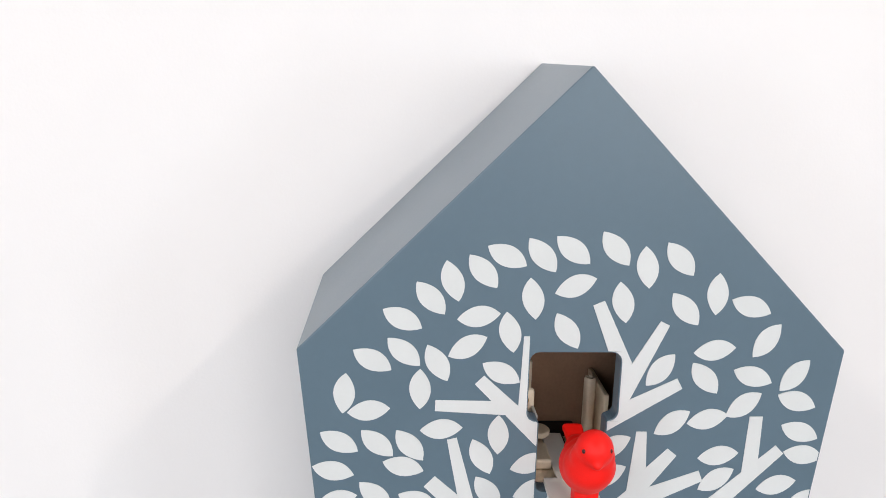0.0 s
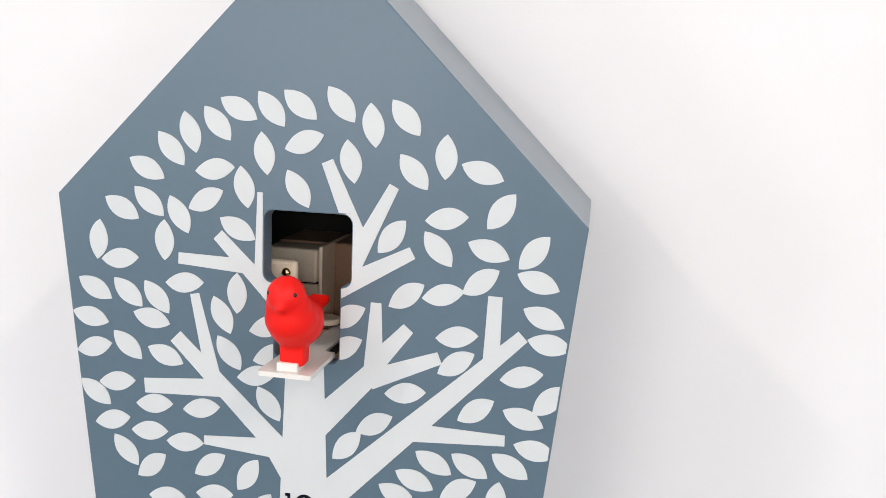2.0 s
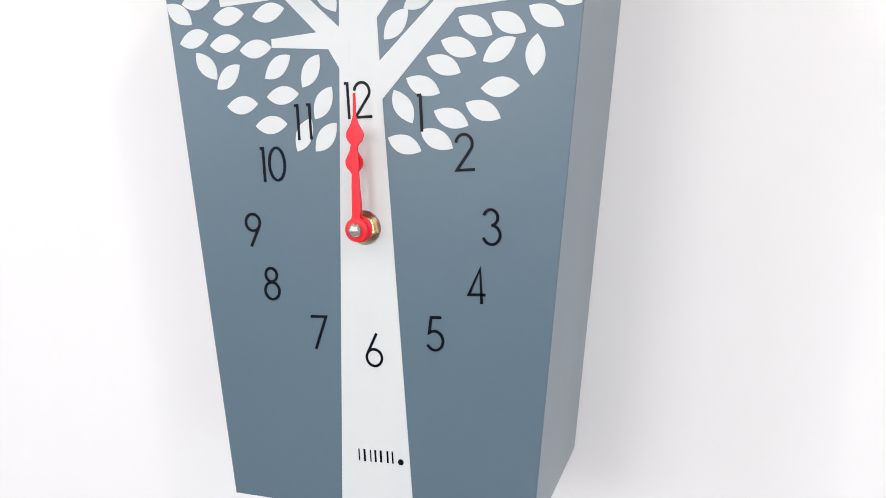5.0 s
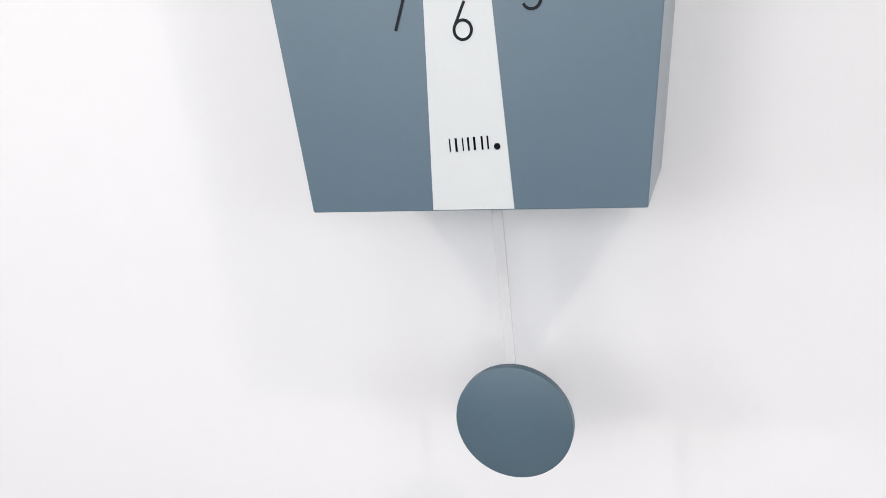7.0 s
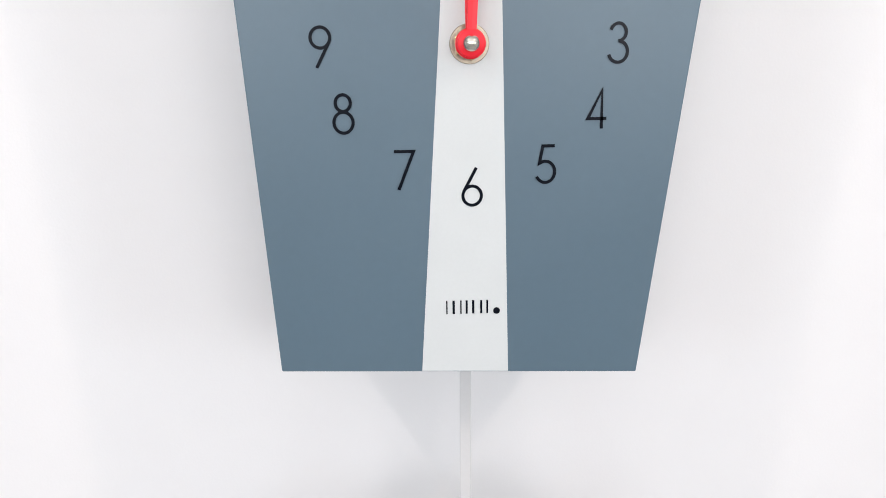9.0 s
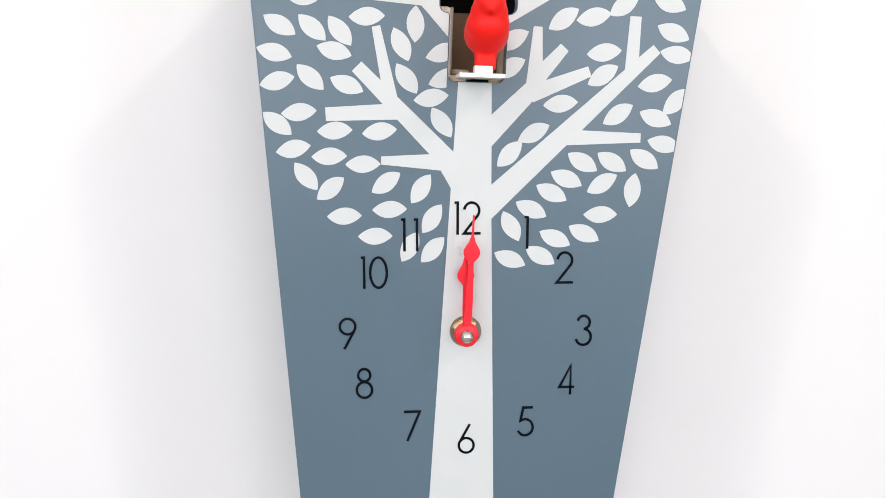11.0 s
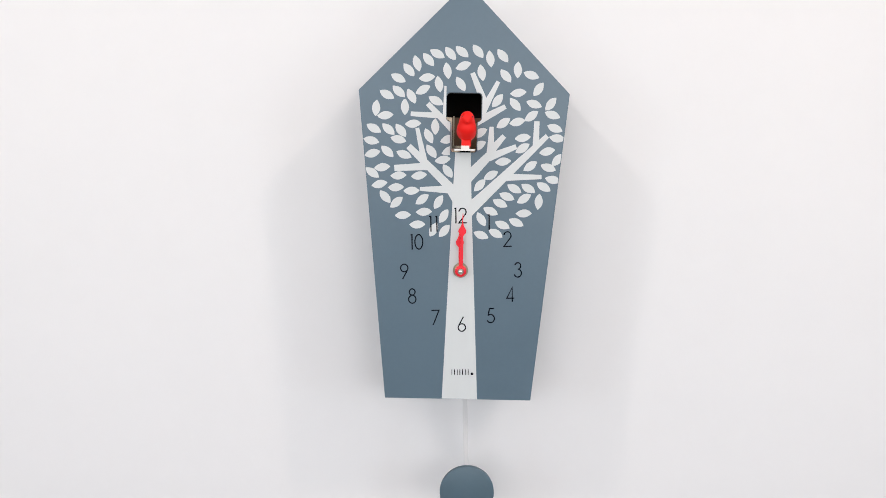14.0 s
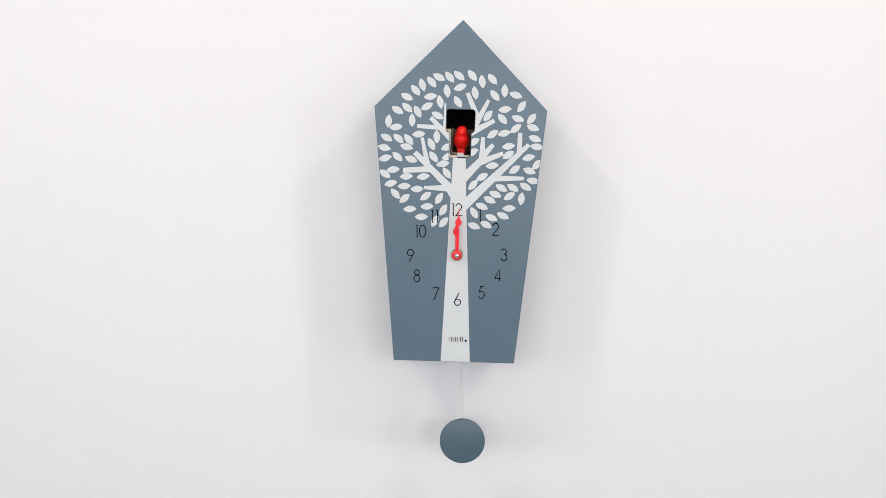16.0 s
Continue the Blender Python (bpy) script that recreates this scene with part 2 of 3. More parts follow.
def case_mesh():
    bm = bmesh.new()

    def loop(outline, y):
        vs = [bm.verts.new((x, y, z)) for x, z in mm(rounded(outline))]
        return vs

    def edges(vs):
        return [bm.edges.get((vs[i], vs[(i + 1) % len(vs)])) or bm.edges.new((vs[i], vs[(i + 1) % len(vs)])) for i in range(len(vs))]

    def skin(a, b):
        for i in range(len(a)):
            j = (i + 1) % len(a)
            bm.faces.new((a[i], a[j], b[j], b[i]))

    def annulus(a, b):
        bmesh.ops.triangle_fill(bm, use_beauty=True, edges=edges(a) + edges(b))

    o = [loop(inset(OUTLINE, d), y) for d, y in ((0.55, 0), (0.16, 0.00016), (0, 0.00055), (0, T))]
    h = [loop(inset(HOLE, d), y) for d, y in ((-0.35, 0), (-0.1, 0.0001), (0, 0.0004), (0, 0.007))]
    i0, i1 = loop(inset(OUTLINE, 8), 0.007), loop(inset(OUTLINE, 8), T)
    for a, b in zip(o, o[1:]):
        skin(a, b)
    for a, b in zip(h, h[1:]):
        skin(a, b)
    skin(i0, i1)
    annulus(o[0], h[0])
    annulus(h[3], i0)
    annulus(o[3], i1)
    return bm


case = part("case", case_mesh(), PAINT_BLUE, clock, "blue-grey satin painted wooden house-shaped case")

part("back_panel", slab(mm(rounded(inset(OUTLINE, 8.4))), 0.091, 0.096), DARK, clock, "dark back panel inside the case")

# tree print: trunk and branches as rows of (x, z, width, x, z, width), in millimetres
layer = [0]


def printed(name, poly, label=""):
    layer[0] += 1
    y = -0.00018 - 0.000004 * (layer[0] % 24)
    return part(name, slab(mm(poly), y, 0.0002), PRINT_WHITE, case, label)


def strip(x0, z0, w0, x1, z1, w1):
    a, b = Vector((x0, z0)), Vector((x1, z1))
    d = (b - a).normalized()
    n = Vector((-d.y, d.x))
    return [tuple(a + n * w0 / 2), tuple(b + n * w1 / 2), tuple(b - n * w1 / 2), tuple(a - n * w0 / 2)]


printed("trunk", [(-7.4, 112.9), (7.4, 112.9), (9.9, 56.0), (19.7, -129.2), (-15.2, -129.2)], "tapering white tree trunk print")
for row in [(-50.4, 148.5, 4.3, -22.0, 147.3, 5.6), (-44.0, 135.3, 3.7, -36.4, 102.7, 6.2), (-52.0, 118.0, 5.9, -6.5, 74.6, 8.9),
            (-65.3, 96.9, 5.9, -32.0, 99.3, 7.2), (-40.5, 77.4, 3.6, -8.0, 77.5, 8.4), (26.7, 137.9, 3.9, 26.4, 112.5, 7.5),
            (39.0, 129.5, 4.7, 26.6, 114.8, 7.4), (50.8, 119.6, 4.7, 24.8, 108.7, 7.6), (27.0, 112.6, 7.4, 4.6, 88.6, 10.5),
            (69.7, 143.9, 5.0, 69.4, 119.6, 6.0), (80.2, 130.4, 4.8, 4.0, 54.9, 12.0), (75.9, 91.2, 4.1, 42.0, 90.3, 7.0)]:
    printed("branch", strip(*row), "tapering white branch print")
printed("branch", [(-4.0, 80.0), (-4.0, 62.0), (-9.0, 66.0), (-13.6, 73.5), (-12.0, 78.0)], "white branch fork print")
diag, right_arm = strip(-34.5, 158.5, 4.7, -7.4, 131.8, 7.2), strip(39.4, 157.1, 4.6, 6.0, 138.6, 8.4)
printed("branch", clip(diag, 1, 0, -17.0), "tapering white branch print")
printed("branch", clip(clip(clip(diag, 1, 0, -12.5), -1, 0, 17.0), 0, 1, 141.9), "tapering white branch print")
printed("branch", clip(strip(-17.75, 175.2, 2.5, -18.1, 140.5, 4.2), 1, 0, -16.9), "thin white branch print")
upper = strip(7.3, 187.8, 4.5, 20.2, 158.5, 7.2)
printed("branch", clip(upper, 0, -1, -169.6), "tapering white branch print")
printed("branch", clip(clip(upper, 0, 1, 169.6), -1, 0, -17.4), "tapering white branch print")
printed("branch", clip(strip(32.0, 180.3, 3.8, 14.0, 144.4, 8.0), -1, 0, -17.4), "tapering white branch print")
printed("branch", clip(right_arm, -1, 0, -17.4), "tapering white branch print")
printed("branch", clip(clip(clip(right_arm, -1, 0, -13.5), 1, 0, 17.4), 0, 1, 142.1), "tapering white branch print")


def corner_print(cx, cz, radius, start, corner):
    """The white print that runs round a rounded corner of the opening."""
    arc = [(cx + radius * math.cos(radians(start + a)), cz + radius * math.sin(radians(start + a))) for a in range(0, 91, 10)]
    printed("branch", arc + [corner], "white branch print round the opening")


corner_print(13.3, 165.4, 4.05, 0, (17.4, 169.6))
corner_print(13.7, 145.8, 3.65, 270, (17.4, 142.1))
corner_print(-13.2, 145.6, 3.65, 180, (-17.0, 141.9))

# leaves of the print, rows of (x, z, angle) along each side of the crown
LEAVES_CROWN = [(-62.6, 181.6, -27), (-52.7, 189.3, -50), (-45.1, 195.6, -73), (-34.4, 199.2, -50), (-26.2, 204.8, -27), (-13.8, 205.2, -51),
                (-3.0, 207.1, -39), (-35.5, 182.6, 8), (-16.4, 189.3, -81), (-1.4, 194.1, 21), (-24.1, 176.7, -79), (-39.2, 171.2, 28),
                (-3.5, 177.3, -58), (-62.0, 169.2, -42), (-49.9, 165.0, -62), (12.1, 207.8, -51), (23.8, 201.1, -82), (35.5, 204.2, -50),
                (16.0, 188.1, -79), (38.9, 185.7, -50), (50.1, 191.4, 89), (63.0, 186.8, -19), (70.2, 173.8, 54)]
LEAVES_WEST = [(-73.2, 166.1, -29), (-83.3, 153.3, 85), (-56.0, 154.9, -90), (-74.5, 146.6, 6), (-26.7, 161.2, -28), (-48.0, 139.2, 4),
               (-85.3, 134.2, -29), (-71.4, 133.6, -42), (-59.5, 132.7, -51), (-26.9, 136.8, 90), (-32.9, 128.0, -64), (-87.6, 122.6, -13),
               (-61.8, 124.2, -14), (-14.6, 125.2, 18), (-86.4, 110.5, 15), (-72.1, 112.6, -42), (-56.2, 110.0, -21), (-30.1, 113.5, -54),
               (-13.2, 114.3, 22), (-19.1, 105.6, 10), (-14.1, 95.0, -55), (-76.9, 97.4, 7)]
LEAVES_SOUTHWEST = [(-86.3, 92.2, -37), (-61.2, 89.9, 4), (-41.5, 90.2, 9), (-79.3, 81.3, 13), (-63.5, 78.5, 3), (-73.7, 69.3, -50),
                    (-62.8, 64.2, 40), (-48.5, 75.5, 2), (-38.1, 67.5, 36), (-22.4, 65.2, 58), (-56.4, 51.9, 3), (-36.2, 55.5, 3),
                    (-17.0, 51.8, 58), (-42.4, 43.1, 2), (-26.6, 38.6, 63), (-16.2, 37.5, 49)]
LEAVES_EAST = [(51.2, 170.1, 8), (31.7, 162.4, 51), (48.6, 159.2, -50), (66.5, 159.9, -19), (82.3, 160.3, 50), (84.3, 150.1, -19),
               (64.3, 148.6, 36), (37.8, 141.5, 35), (51.1, 142.9, 13), (87.0, 137.6, -21), (89.5, 128.2, -9), (56.7, 128.0, 8),
               (15.9, 131.8, 29), (15.0, 119.8, 29), (56.8, 118.1, 33), (80.5, 115.6, 13), (38.6, 105.1, 7), (64.8, 101.3, 34),
               (82.0, 100.2, -19), (90.6, 107.8, 46), (86.8, 88.7, -12), (27.3, 91.8, 28)]
LEAVES_SOUTHEAST = [(16.9, 82.1, 47), (50.2, 79.5, -29), (63.6, 80.0, -30), (78.3, 81.7, -31), (43.3, 71.8, -22), (59.8, 70.1, 32),
                    (74.0, 67.5, 84), (36.9, 65.2, -25), (28.0, 57.4, -24), (19.2, 49.4, -60), (60.0, 55.9, 2), (39.7, 44.3, -23),
                    (53.0, 47.0, -24), (19.4, 34.1, -21), (33.4, 36.1, -29)]


def leaf_outline(x, z, angle, length=15.7, width=7.8):
    """An almond: two arcs that meet in points, fuller a little way off the middle."""
    out = []
    n = 12
    for side in (1, -1):
        for i in range(n):
            u = i / n if side > 0 else 1 - i / n
            bulge = (4 * u * (1 - u)) ** 0.92 * (1 + side * 0.22 * (u - 0.5))
            out.append((length * (u - 0.5), side * width / 2 * bulge))
    c, s = math.cos(radians(angle)), math.sin(radians(angle))
    return [(x + c * a - s * b, z + s * a + c * b) for a, b in out]


for x, z, angle in LEAVES_CROWN + LEAVES_WEST + LEAVES_SOUTHWEST + LEAVES_EAST + LEAVES_SOUTHEAST:
    poly = leaf_outline(x, z, angle)
    if 110 < z < 135 and abs(x) < 20:
        poly = clip(poly, 1, 0, -12.5) if x < 0 else clip(poly, -1, 0, -13.5)
    if x > 80:                              # cut off by the sloping edge of the case
        poly = clip(poly, 299.3, -27.7, 299.3 * 99.4 - 27.7 * 170)
    printed("leaf", poly)

# numerals, in thin strokes
DIGITS = {
    "0": [arc(0.27, 0.5, 0.25, 0.465, 90, 450, 32)],
    "1": [[(0.06, 0.965), (0.155, 0.965), (0.155, 0.0)]],
    "2": [arc(0.26, 0.72, 0.225, 0.245, 172, -32, 20) + [(0.03, 0.035), (0.53, 0.035)]],
    "3": [arc(0.24, 0.755, 0.19, 0.21, 165, -88, 20), arc(0.24, 0.29, 0.235, 0.255, 88, -165, 22)],
    "4": [[(0.38, 0.0), (0.38, 0.95), (0.03, 0.25), (0.5, 0.25)]],
    "5": [[(0.47, 0.965), (0.17, 0.965), (0.09, 0.53)] + arc(0.24, 0.31, 0.24, 0.27, 118, -155, 22)],
    "6": [arc(0.27, 0.28, 0.235, 0.245, 0, 360, 30), [(0.065, 0.40), (0.38, 0.99)]],
    "7": [[(0.0, 0.965), (0.49, 0.965), (0.10, 0.0)]],
    "8": [arc(0.27, 0.765, 0.185, 0.20, 0, 360, 28), arc(0.27, 0.29, 0.235, 0.255, 0, 360, 30)],
    "9": [arc(0.27, 0.72, 0.235, 0.245, 0, 360, 30), [(0.475, 0.60), (0.16, 0.01)]],
}
NUMERALS = [("12", -0.8, 52.6), ("1", 26.2, 46.7), ("2", 45.4, 30.8), ("3", 56.0, 0.9), ("4", 49.6, -23.3), ("5", 31.0, -44.8),
            ("6", 2.9, -53.9), ("7", -23.2, -47.7), ("8", -46.1, -27.0), ("9", -54.2, -2.9), ("10", -42.7, 26.2), ("11", -27.1, 44.1)]
PRINT_TURN = radians(2.0)


def numeral(text, x, z, high=15.2):
    bm = bmesh.new()
    strokes, at = [], 0.0
    for ch in text:
        wide = {"1": 0.16, "4": 0.5, "7": 0.49, "2": 0.53}.get(ch, 0.53)
        strokes += [[(at + a, b) for a, b in s] for s in DIGITS[ch]]
        at += wide + {"12": 0.155, "10": 0.155, "11": 0.22}.get(text, 0.1)
    xs = [a for s in strokes for a, b in s]
    mid = (min(xs) + max(xs)) / 2
    c, sn = math.cos(PRINT_TURN), math.sin(PRINT_TURN)
    for k, s in enumerate(strokes):
        pts = [((a - mid) * high, (b - 0.5) * high) for a, b in s]
        pts = [((x + c * a - sn * b) / 1000, (z + sn * a + c * b) / 1000) for a, b in pts]
        ribbon(bm, pts, 0.00118, -0.00036 - 0.00001 * k, -0.00005)
    return part("numeral", bm, INK, case, "thin black printed numeral " + text)


for row in NUMERALS:
    numeral(*row)

# the maker's mark, as plain bars, and its round dot
c2, s2 = math.cos(PRINT_TURN), math.sin(PRINT_TURN)
for x, w in ((-6.3, 0.5), (-3.6, 0.9), (-0.7, 0.5), (1.6, 0.8), (4.2, 0.9), (7.4, 0.8), (9.8, 0.7)):
    bm = bmesh.new()
    base = Vector((0.0006 + c2 * x / 1000, -0.1049 + s2 * x / 1000))
    ribbon(bm, [base, base + Vector((-s2, c2)) * 0.0055], w / 1000, -0.00036, -0.00005)
    part("maker_mark_bar", bm, INK, case, "small black printed bar")
part("maker_mark_dot", lathe([(0, -0.00036), (0.00135, -0.00036), (0.00135, -0.00005), (0, -0.00005)], Matrix.Translation((0.0141, 0, -0.1035)), 24), INK, case, "small round black printed dot")


# movement in the middle of the dial
HUB = (0.0004, -0.0006)
at_hub = Matrix.Translation((HUB[0], 0, HUB[1]))
part("washer", lathe([(0.0, -0.0008), (0.0072, -0.0008), (0.0074, -0.0005), (0.0074, 0.0), (0.0, 0.0)], at_hub), NICKEL, clock, "thin tarnished metal washer", smooth=True)
part("hexagon_nut", lathe([(0.0, -0.0034), (0.0046, -0.0034), (0.0060, -0.0028), (0.0062, -0.0008), (0.0, -0.0008)], at_hub @ pose(0, 0, 0, 0, 20, 0), 6), BRASS, clock, "brass hexagon nut")
part("shaft", lathe([(0.0, -0.0108), (0.0021, -0.0108), (0.0023, -0.0104), (0.0023, -0.0034), (0.0, -0.0034)], at_hub), BRASS, clock, "threaded brass shaft", smooth=True)


def spade(name, length, bulb_at, bulb_w, stem0, stem1, hub_r, y, thick, angle, label):
    """A hand: round hub, tapering stem, spade bulb and fine tip, slightly ridged along the middle."""
    half = [(stem0, hub_r * 0.95), (stem0 * 1.02, bulb_at * 0.45), (stem1, bulb_at - bulb_w * 0.62)]
    for a in (-55, -35, -10, 15, 40):
        half.append((bulb_w / 2 * math.cos(radians(a)), bulb_at + bulb_w / 2 * math.sin(radians(a))))
    half += [(bulb_w * 0.20, bulb_at + bulb_w * 0.62), (0.00052, bulb_at + bulb_w * 1.05), (0.00036, length)]
    bm = bmesh.new()
    rows = []
    for w, z in half:
        rows.append([bm.verts.new(p) for p in ((-w, y, z), (0, y - thick * 0.14, z), (w, y, z), (w, y + thick, z), (-w, y + thick, z))])
    for a, b in zip(rows, rows[1:]):
        for i in range(5):
            j = (i + 1) % 5
            bm.faces.new((a[i], a[j], b[j], b[i]))
    bm.faces.new(rows[0])
    bm.faces.new(rows[-1])
    bmesh.ops.transform(bm, matrix=at_hub @ pose(0, 0, 0, 0, angle, 0), verts=bm.verts)
    ob = part(name, bm, RED_HAND, clock, label)
    hub = lathe([(0.0, y - thick * 0.3), (hub_r * 0.9, y - thick * 0.3), (hub_r, y), (hub_r, y + thick * 1.05), (0.0, y + thick * 1.05)], at_hub, 36)
    part("hub", hub, RED_HAND, ob, smooth=True)
    return ob


spade("hour_hand", 0.0400, 0.0276, 0.0078, 0.00165, 0.0013, 0.0056, -0.0058, 0.0011, -3.0, "short coral red spade-shaped hour hand")
spade("minute_hand", 0.0557, 0.0388, 0.0076, 0.0017, 0.0011, 0.0050, -0.0088, 0.0011, 0.9, "long coral red spade-shaped minute hand")
part("centre_cap", lathe([(0.0, -0.0125), (0.0012, -0.0123), (0.0022, -0.0117), (0.0029, -0.0106), (0.0031, -0.0094), (0.0, -0.0094)], at_hub), CHROME, clock, "polished domed nickel cap nut", smooth=True)

# movement seen through the bird's door
M = tagged(new("cuckoo_mechanism"), "beige plastic cuckoo mechanism with nickel brackets inside the clock", "mechanism")
# beige-grey housing; its brown colour stands for the shade it sits in
part("housing", box(bmesh.new(), -0.034, 0.034, 0.0575, 0.089, 0.06, 0.1485, 0.0008), BEIGE_SHADED, M, "beige housing box in a brown shade tone")
part("side_block", box(bmesh.new(), -0.034, -0.0102, 0.041, 0.0570, 0.1335, 0.1478, 0.0014), BEIGE, M, "beige plastic block with rounded edges")
part("side_block", box(bmesh.new(), -0.034, -0.0108, 0.043, 0.0570, 0.1262, 0.1325, 0.0010), BEIGE, M, "beige plastic block with rounded edges")
# near-black filler that shows in the gaps of the beige blocks
part("dark_filler", box(bmesh.new(), -0.033, -0.0115, 0.045, 0.0570, 0.1120, 0.1340, 0.0004), DARK, M, "near-black filler between the blocks")
part("rib", box(bmesh.new(), -0.0097, -0.0081, 0.041, 0.0800, 0.108, 0.1493, 0.0004), BEIGE, M, "upright beige plastic rib")
part("rib", box(bmesh.new(), 0.0196, 0.0216, 0.028, 0.0570, 0.108, 0.1400, 0.0004), BEIGE, M, "upright beige plastic rib")
part("post", lathe([(0.0, -0.0175), (0.0020, -0.0175), (0.0025, -0.0170), (0.0025, 0.0165), (0.0022, 0.0175), (0.0014, 0.0175), (0.0012, 0.0150), (0.0, 0.0150)],
                   Matrix.Translation((0.0164, 0.040, 0.1255)) @ pose(0, 0, 0, 90, 0, 0), 24), BEIGE, M, "round hollow beige plastic post", smooth=True)
part("ledge", box(bmesh.new(), -0.0165, 0.0185, 0.0075, 0.072, 0.1085, 0.1120, 0.0005), BEIGE, M, "flat beige plastic ledge")
part("slide_rail", box(bmesh.new(), -0.0010, 0.0070, 0.010, 0.057, 0.1120, 0.1145, 0.0004), DARK, M, "dark slide rail")
part("gear_block", box(bmesh.new(), -0.0030, 0.0140, 0.047, 0.0572, 0.1122, 0.1150, 0.0006), DARK, M, "dark gear block")
part("low_block", box(bmesh.new(), -0.0118, -0.0022, 0.018, 0.034, 0.1122, 0.1165, 0.0010), BEIGE, M, "low beige plastic block with rounded edges")
part("low_block", box(bmesh.new(), 0.0078, 0.0135, 0.020, 0.038, 0.1122, 0.1165, 0.0012), BEIGE, M, "low beige plastic block with rounded edges")
part("gear_wheel", lathe([(0.0, -0.0012), (0.0052, -0.0012), (0.0056, -0.0008), (0.0056, 0.0008), (0.0052, 0.0012), (0.0, 0.0012)],
                         Matrix.Translation((-0.0052, 0.0400, 0.1185)) @ pose(0, 0, 0, 90, 0, 0), 28), BEIGE, M, "flat beige gear wheel", smooth=True)
part("bracket", box(bmesh.new(), -0.0250, -0.0106, 0.0178, 0.0215, 0.1362, 0.1470, 0.0017), BEIGE, M, "cream plastic bracket with rounded edges")
part("bracket_arm", box(bmesh.new(), -0.0120, -0.0107, 0.0095, 0.0185, 0.1122, 0.1400, 0.0004), WHITE_PLASTIC, M, "thin upright cream bracket arm")
part("screw", lathe([(0.0, -0.0013), (0.0011, -0.0011), (0.0018, -0.0003), (0.0019, 0.0), (0.0, 0.0)], Matrix.Translation((-0.0148, 0.0178, 0.1424)), 18), BRASS, M, "brass screw head", smooth=True)


# ---- the bird on its slide ----
def ball(bm, c, r, turn=(0, 0, 0)):
    r3 = (r, r, r) if isinstance(r, float) else r
    m = Matrix.LocRotScale(c, Euler([radians(a) for a in turn]), r3)
    bmesh.ops.create_uvsphere(bm, u_segments=28, v_segments=18, radius=1, matrix=m)


def cone(bm, a, b, r1, r2):
    a, b = Vector(a), Vector(b)
    m = Matrix.Translation((a + b) / 2) @ (b - a).to_track_quat("Z", "Y").to_matrix().to_4x4()
    bmesh.ops.create_cone(bm, cap_ends=True, segments=24, radius1=r1, radius2=r2, depth=(b - a).length, matrix=m)


bird = tagged(new("cuckoo_bird"), "small red plastic toy bird on a white sliding platform", "toy bird")
bm = bmesh.new()
ball(bm, (0, 0.0010, 0.0152), (0.0095, 0.0120, 0.0094), (-8, 0, 0))       # belly
ball(bm, (0, -0.0036, 0.0176), (0.0092, 0.0092, 0.0086), (-20, 0, 0))       # breast
ball(bm, (0, -0.0070, 0.0224), (0.0079, 0.0058, 0.0074))                    # throat
ball(bm, (0, -0.0086, 0.0266), (0.0066, 0.0066, 0.0067))                    # head
ball(bm, (0, 0.0096, 0.0148), (0.0062, 0.0096, 0.0058), (10, 0, 0))         # rump
ball(bm, (0, 0.0045, 0.0174), (0.0066, 0.0085, 0.0066), (-20, 0, 0))       # back
tail = box(bmesh.new(), -0.0036, 0.0036, -0.0085, 0.0085, -0.0018, 0.0016, 0.0006)
for v in tail.verts:
    v.co.x *= 1.0 + 14 * v.co.y
bmesh.ops.transform(tail, matrix=Matrix.Translation((0, 0.0180, 0.0166)) @ pose(0, 0, 0, 12, 0, 0), verts=tail.verts)
flat = bpy.data.meshes.new("tail")
tail.to_mesh(flat)
tail.free()
bm.from_mesh(flat)
bpy.data.meshes.remove(flat)
cone(bm, (0, -0.0130, 0.0238), (0, -0.0156, 0.0226), 0.0026, 0.0012)        # beak
box(bm, -0.0046, 0.0044, -0.0040, 0.0036, -0.0002, 0.0105, 0.0010)          # legs
bmesh.ops.translate(bm, vec=(0.0012, 0.0, 0.0012), verts=bm.verts)
body = part("body", bm, RED_BIRD, bird, "red moulded bird", smooth=True)
rem = body.modifiers.new("remesh", "REMESH")
rem.mode, rem.voxel_size, rem.use_smooth_shade = "VOXEL", 0.00045, True
sm = body.modifiers.new("smooth", "SMOOTH")
sm.factor, sm.iterations = 0.5, 45
for sx in (-1, 1):
    bm = bmesh.new()
    ball(bm, (0.0012 + sx * 0.0044, -0.0125, 0.0290), (0.0008, 0.0008, 0.0009))
    part("eye", bm, EYE_BLACK, body, "small dark eye", smooth=True)
plate = bmesh.new()
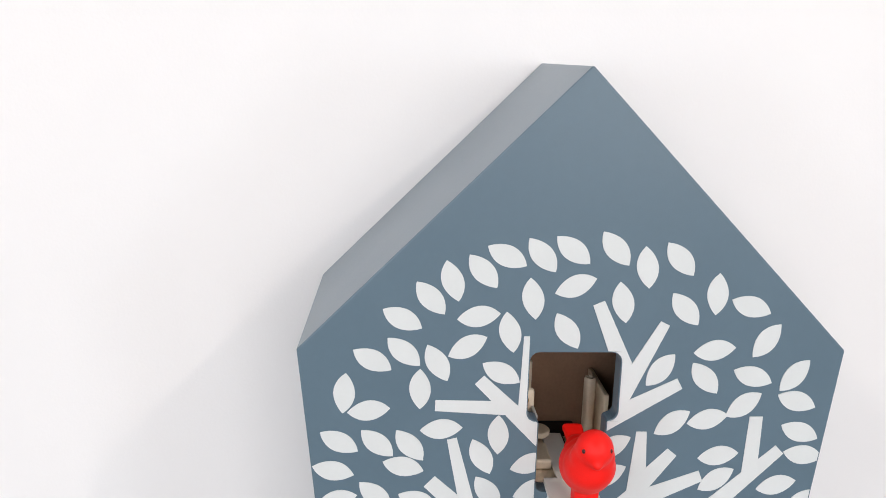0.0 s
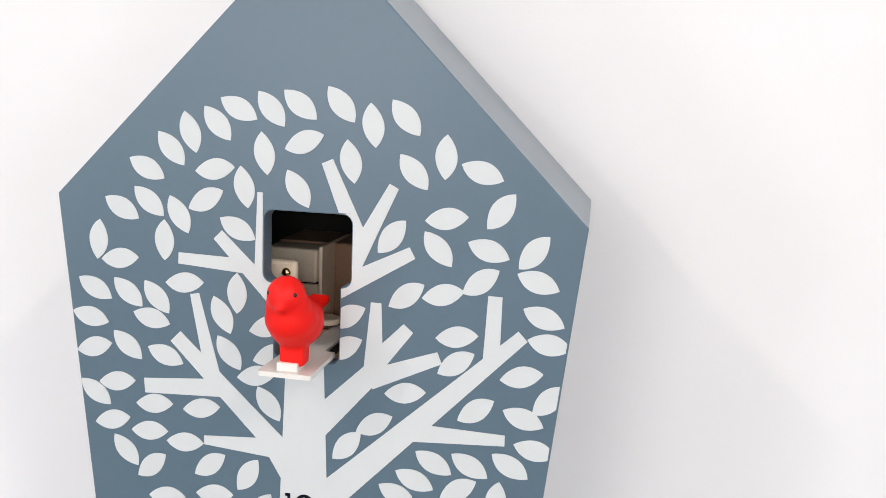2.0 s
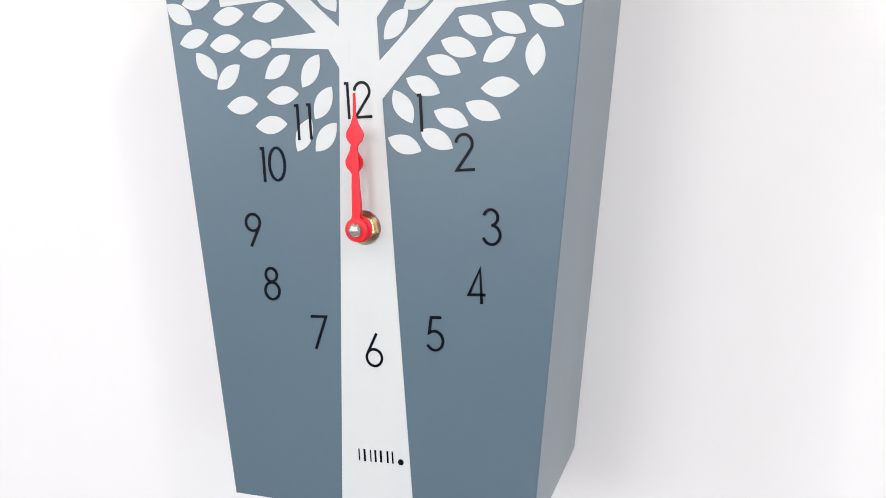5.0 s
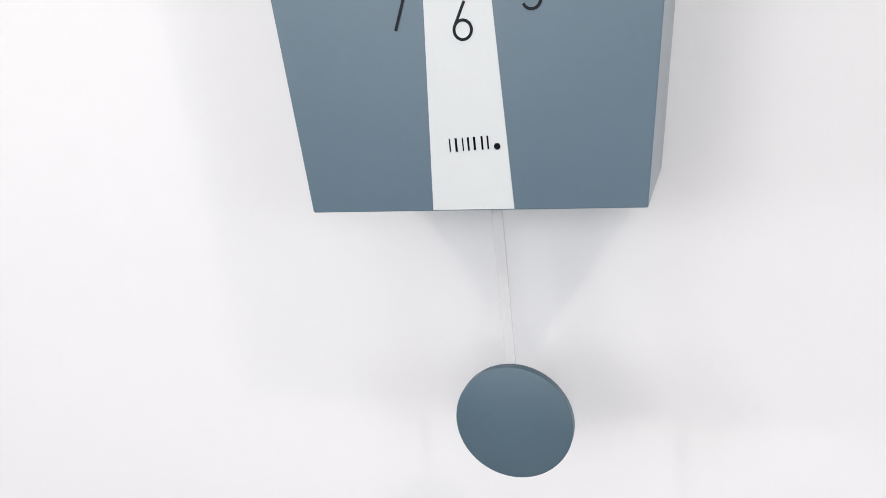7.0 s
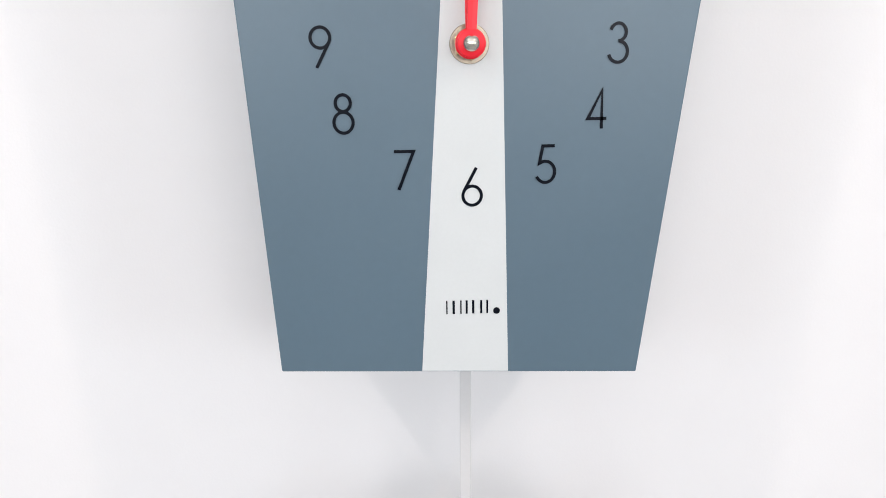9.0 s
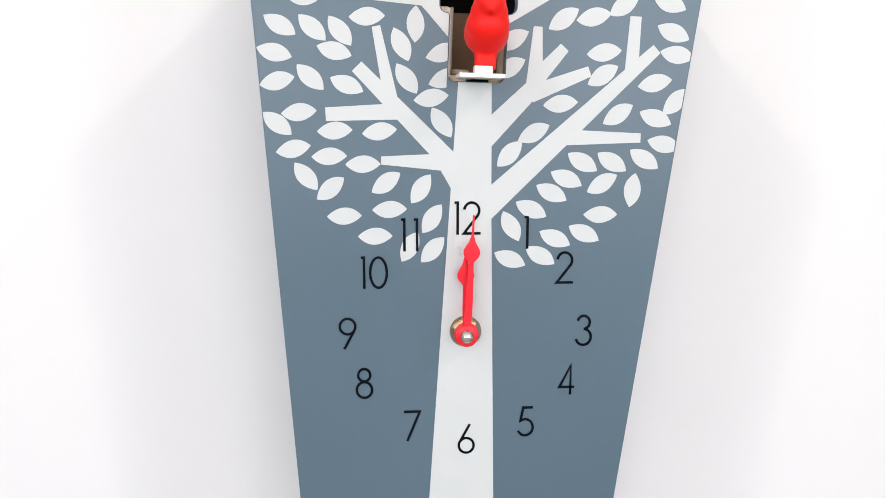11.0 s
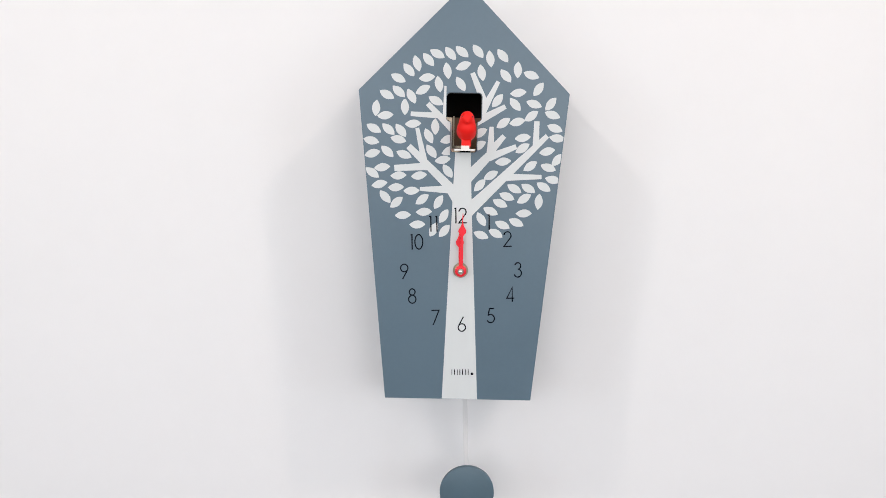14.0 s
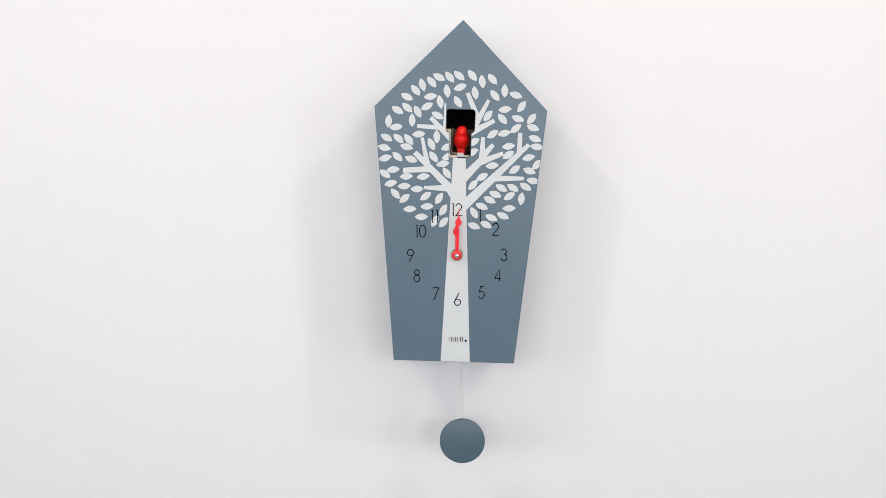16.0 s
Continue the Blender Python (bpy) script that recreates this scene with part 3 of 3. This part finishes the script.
for x, y in rounded([(-0.0100, -0.0068, 0.0012), (0.0094, -0.0068, 0.0012), (0.0088, 0.0220, 0.0006), (-0.0094, 0.0220, 0.0006)]):
    plate.verts.new((x, y, -0.0019))
plate.faces.new(plate.verts)
top = bmesh.ops.extrude_face_region(plate, geom=plate.faces[:])
bmesh.ops.translate(plate, vec=(0, 0, 0.0017), verts=[v for v in top["geom"] if isinstance(v, bmesh.types.BMVert)])
part("platform", plate, WHITE_PLASTIC, bird, "flat white plastic platform with rounded corners")
part("foot_block", box(bmesh.new(), -0.0036, 0.0040, -0.0050, 0.0020, -0.0002, 0.0029, 0.0003), WHITE_PLASTIC, bird, "white plastic foot block")
part("slide_arm", box(bmesh.new(), -0.0040, 0.0045, 0.0215, 0.0600, -0.0018, -0.0004, 0.0003), WHITE_PLASTIC, bird, "white plastic slide arm")

# ---- the pendulum ----
PIVOT = Vector((-0.0014, 0.024, 0.10))
pendulum = tagged(new("pendulum"), "thin white rod with a round blue-grey bob, hanging below the clock", "pendulum")
part("rod", box(bmesh.new(), -0.0025, 0.0025, 0.0018, 0.0028, -0.325, 0.004, 0.0003), ROD_WHITE, pendulum, "thin flat white pendulum rod")
R = 0.0280
part("bob", lathe([(0.0, -0.003), (R - 0.0006, -0.003), (R - 0.0001, -0.0027), (R, -0.0023), (R, 0.0016), (R - 0.0005, 0.0020), (0.0, 0.0020)],
                  Matrix.Translation((0, 0, -0.3358)), 96), BOB_BLUE, pendulum, "round blue-grey painted bob", smooth=True)


def motions():
    """The bird goes in at the end; the pendulum swings all along."""
    out, back = pose(0.0013, -0.0168, 0.1164), pose(0.0010, 0.0230, 0.1164)
    part_in, far_in = pose(0.0012, -0.0080, 0.1164), pose(0.0011, 0.0110, 0.1164)
    walk(bird, [(0.0, out), (15.0, out), (15.28, part_in), (15.58, far_in), (15.85, back), (16.0, back)])
    rows, half, t, side = [], 0.465, 15.03 - 33 * 0.465, -1
    rows.append((0.0, pose(*PIVOT, 0, -2.0, 0)))
    while t < 16.2:
        if t > 0.05:
            rows.append((t, pose(*PIVOT, 0, -2.0 - side * 0.56, 0)))
        t, side = t + half, -side
    walk(pendulum, rows)


motions()
